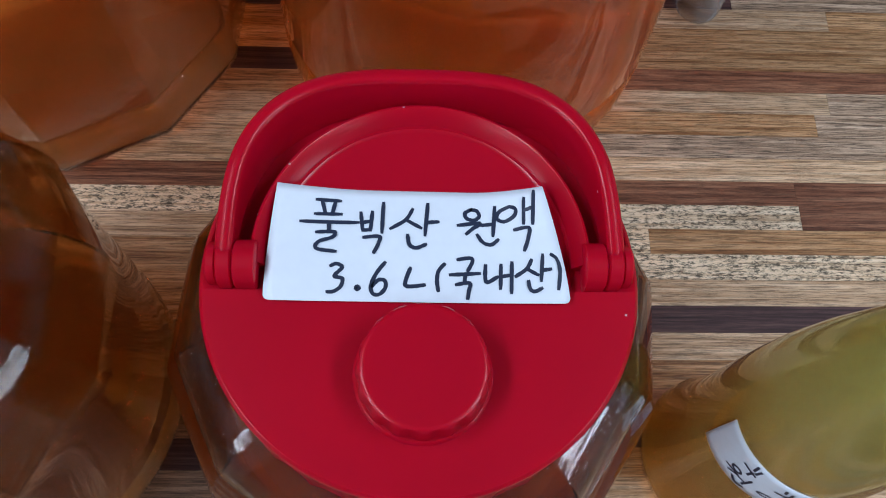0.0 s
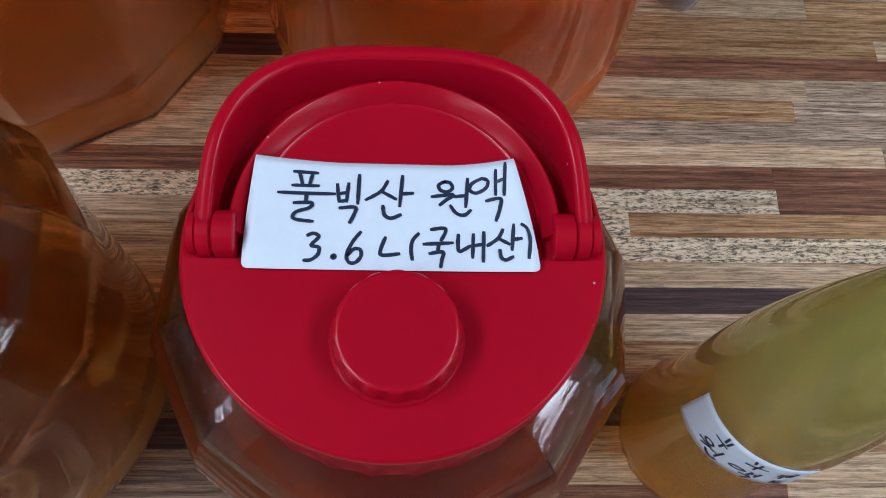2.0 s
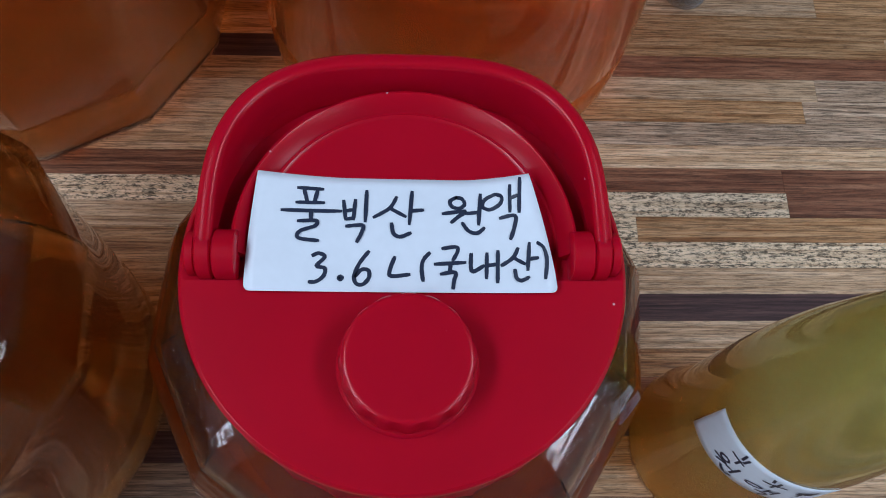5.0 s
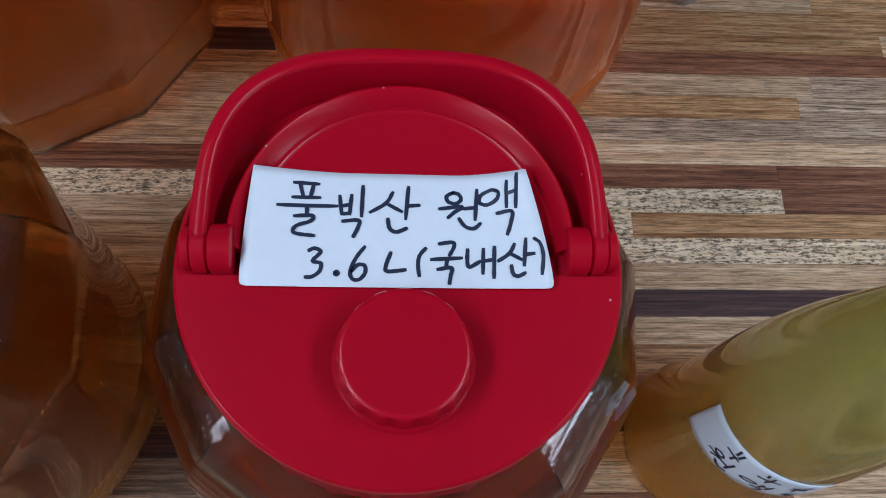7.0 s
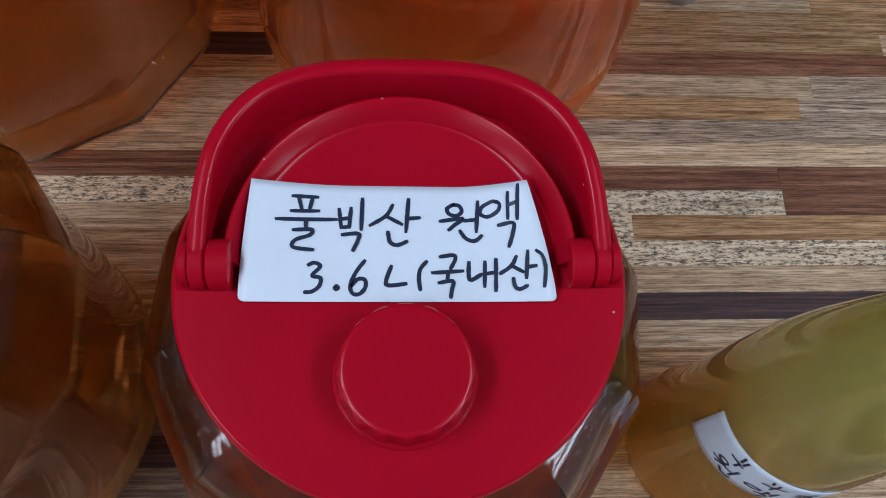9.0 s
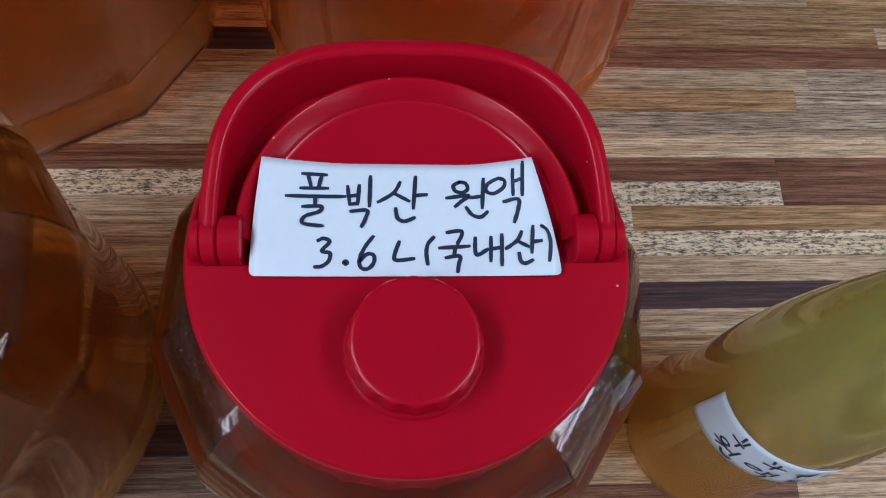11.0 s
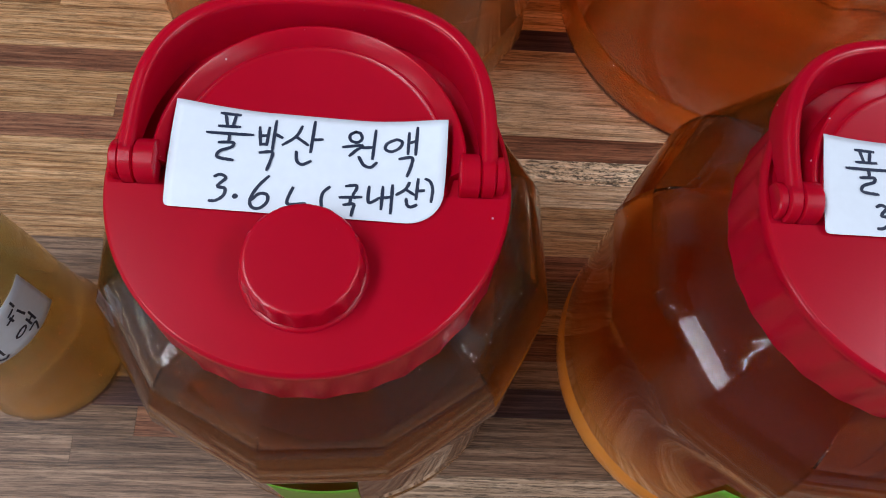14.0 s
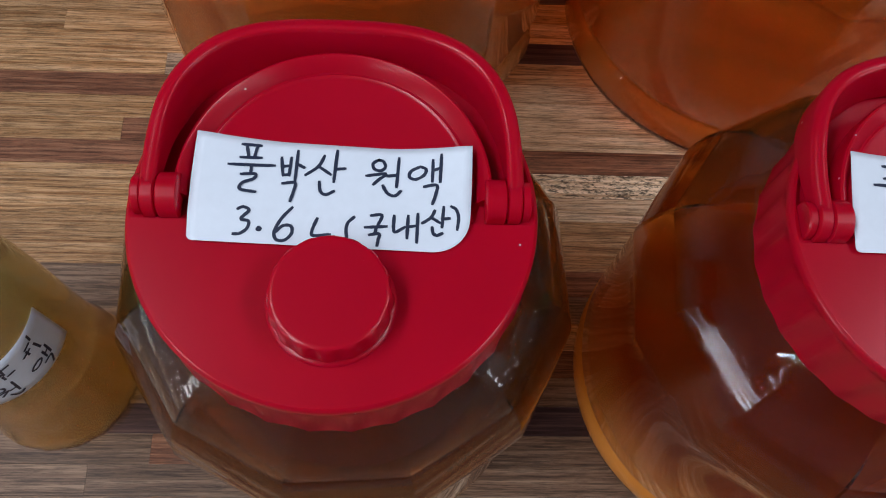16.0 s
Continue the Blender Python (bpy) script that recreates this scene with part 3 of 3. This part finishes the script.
def make_bottle(x, y, liquid, label):
    b = tagged(new("glass_bottle"), label, "bottle", "bottles on the table")
    b.location = (x, y, 0)
    rows = BOTTLE
    bm = bmesh.new()
    outer = lathe(bm, [(r, z, 1 if 0.003 < z < 0.016 else 0) for r, z in rows], lambda a, r, f: r + f * 0.0005 * abs(math.sin(a * 9)), 144, False)
    inner = lathe(bm, [(r - 0.0026, z + (0.004 if z < 0.01 else 0), 0) for r, z in rows], steps=144, close=False)
    bm.faces.new(outer[0][::-1])
    bm.faces.new(inner[0])
    for k in range(144):
        bm.faces.new((outer[-1][k], outer[-1][(k + 1) % 144], inner[-1][(k + 1) % 144], inner[-1][k]))
    bmesh.ops.recalc_face_normals(bm, faces=bm.faces)
    part("glass_body", bm, GLASS, b).visible_shadow = False
    bm = bmesh.new()
    lathe(bm, [(r - 0.0024, z + (0.004 if z < 0.01 else 0), 0) for r, z in rows[:-2]], steps=72)
    bmesh.ops.recalc_face_normals(bm, faces=bm.faces)
    part("liquid", bm, liquid, b, "cloudy yellow liquid")
    return b


bottle_r = make_bottle(0.1521, -0.0243, YELLOW, "glass bottle of yellow liquid with a white handwritten label")
bottle_l = make_bottle(-0.3468, -0.0027, HONEY, "glass bottle of orange-yellow liquid with a handwritten label")

# each label's first and last angle, lower and upper edge, and rise along it
LABEL_R, LABEL_L = (-177, -84, 0.0875, 0.1185, 0.006), (-92, -3, 0.0900, 0.1225, 0.005)
bottle_label = wrap("paper_label", bottle_r, PAPER, bottle_radius, *LABEL_R, "white paper label with smudged handwriting")
bottle_label_l = wrap("paper_label", bottle_l, PAPER, bottle_radius, *LABEL_L, "white paper label with smudged handwriting")


def on_label(span, u, v, lift):
    a0, a1, z0, z1, rise = span
    a, z = math.radians(a0 + (a1 - a0) * u), z0 + (z1 - z0) * v + rise * u
    r = bottle_radius(z) + 0.00035 + lift
    return r * math.cos(a), r * math.sin(a), z


def letter(parent, span, strokes, u0, v0, u1, v1, pen):
    """Marker strokes on a bottle's label, in a box of the label's own breadth and height."""
    bm = bmesh.new()
    breadth, height = math.radians(abs(span[1] - span[0])) * 0.033, span[3] - span[2]
    for n, pts in enumerate(strokes):
        line = [(u0 + (u1 - u0) * p, v0 + (v1 - v0) * q) for p, q in pen_line(pts, 4)]
        pairs = []
        for k, (u, v) in enumerate(line):
            (au, av), (bu, bv) = line[max(0, k - 1)], line[min(len(line) - 1, k + 1)]
            dx, dy = (bu - au) * breadth, (bv - av) * height
            ln = math.hypot(dx, dy) or 1e-9
            ou, ov = -dy / ln * pen / 2 / breadth, dx / ln * pen / 2 / height
            pairs.append((bm.verts.new(on_label(span, u + ou, v + ov, 0.00003 * n)), bm.verts.new(on_label(span, u - ou, v - ov, 0.00003 * n))))
        for (a, b), (c, d) in zip(pairs, pairs[1:]):
            bm.faces.new((a, b, d, c))
    part("handwriting", bm, INK, parent)


def sign_strokes(sign):
    return [[tuple(float(q) / 10 for q in p.split(",")) for p in stroke.split()] for stroke in STROKES[sign].split("|")]


def bars(rng):
    """Short strokes for a sign too small to read."""
    out = []
    for k in range(5):
        x, y, half = rng.uniform(0.2, 0.8), rng.uniform(0.15, 0.85), rng.uniform(0.15, 0.3)
        out.append([(x - half, y), (x + half, y + rng.uniform(-0.1, 0.1))] if k % 2 else [(x, y - half), (x + rng.uniform(-0.1, 0.1), y + half)])
    return out


for parent, span, known, unknown in (
        (bottle_label, LABEL_R, ((0.24, 0.46), (0.52, 0.74)), ((0.29, 0.48, 0.54, 0.93), (0.53, 0.72, 0.52, 0.90), (0.78, 0.96, 0.5, 0.9), (0.80, 0.96, 0.08, 0.42))),
        (bottle_label_l, LABEL_L, ((0.26, 0.47), (0.60, 0.82)), ((0.10, 0.30, 0.52, 0.92), (0.38, 0.56, 0.54, 0.92), (0.64, 0.82, 0.54, 0.92)))):
    for sign, (u0, u1) in zip(("\uc6d0", "\uc561"), known):
        letter(parent, span, sign_strokes(sign), u0, 0.06, u1, 0.48, 0.0011)
    for u0, u1, v0, v1 in unknown:
        letter(parent, span, bars(pen_rng), u0, v0, u1, v1, 0.0011)

# small clear plastic bottle behind
vial = tagged(new("plastic_bottle"), "small clear plastic bottle on the table", "bottle")
vial.location = (0.177, 0.2515, 0)
bm = bmesh.new()
lathe(bm, [(0.0115, 0.0, 0), (0.0135, 0.0015, 0), (0.0140, 0.005, 0), (0.0140, 0.060, 0), (0.0120, 0.068, 0), (0.0070, 0.074, 0), (0.0068, 0.085, 0)], steps=48)
bmesh.ops.recalc_face_normals(bm, faces=bm.faces)
part("bottle_body", bm, VIAL, vial)
bm = bmesh.new()
lathe(bm, [(0.0078, 0.080, 0), (0.0080, 0.081, 0), (0.0080, 0.093, 0), (0.0072, 0.095, 0)], steps=40)
bmesh.ops.recalc_face_normals(bm, faces=bm.faces)
part("cap", bm, PAPER, vial)

# ---- staves of the tabletop: two boards of glued rows, each row its tones with where they begin ----
LEFT = (0.2310, 0.0154, -0.80, 0.022)
# front rows from -11 down use b, which paints their shade into the wood
LEFT_ROWS = {
    3: "-.8m -.3m", 2: "-.8m -.26d", 1: "-.8m -.31m", 0: "-.8m -.385m -.24l", -1: "-.8m -.25d", -2: "-.8m -.32g -.24m", -3: "-.8r -.22l", -4: "-.8m -.21l",
    -5: "-.8m -.34r -.2l", -6: "-.8r", -7: "-.8m -.22s", -8: "-.8m -.24l", -9: "-.8m -.3g -.2m", -10: "-.8m -.26m", -11: "-.8b -.21m -.09r", -12: "-.8b -.25m -.13b",
    -13: "-.8r -.3m", -14: "-.8b -.3b -.16r", -15: "-.8b -.28b -.12b", -16: "-.8r -.33d", -17: "-.8b -.3r -.14b", -18: "-.8b -.33b -.19b -.05b", -19: "-.8b -.17g", -20: "-.8b -.25b",
}
RIGHT = (0.2503, 0.0150, 0.022, 0.80)
RIGHT_ROWS = {
    1: "0d .2g", 0: "0l .26m", -1: "0m", -2: "0m .3l", -3: "0r .33d", -4: "0l .25g", -5: "0m .24g", -6: "0g", -7: "0l .29g", -8: "0r .22r", -9: "0s .2205r",
    -10: "0s .132m", -11: "0s", -12: "0l", -13: "0d", -14: "0l", -15: "0m .2r", -16: "0r", -17: "0d .22r", -18: "0m", -19: "0l", -20: "0r .2l",
}
stave_rng = random.Random(4)
for (top, pitch, x_from, x_to), plan in ((LEFT, LEFT_ROWS), (RIGHT, RIGHT_ROWS)):
    for k in range(-34, 23):
        y1 = min(0.58, top + k * pitch)
        y0 = max(-0.30, y1 - pitch)
        if y1 - y0 < 0.004:
            continue
        cells = [(float(c[:-1]), c[-1]) for c in plan[k].split()] if k in plan else []
        if not cells:
            x = x_from
            while x < x_to:
                cells.append((x, stave_rng.choice("lmmrrgm")))
                x += stave_rng.uniform(0.25, 0.5)
        cells[0] = (x_from, cells[0][1])
        for (x0, tone), (x1, _) in zip(cells, cells[1:] + [(x_to, "")]):
            if x1 - x0 < 0.003:
                continue
            bm = bmesh.new()
            vs = box(bm, x0 + 0.00008, x1 - 0.00008, y0 + 0.00008, y1 - 0.00008, -0.004, 0.0)
            part("stave", bm, WOODS[tone], table, smooth=False)
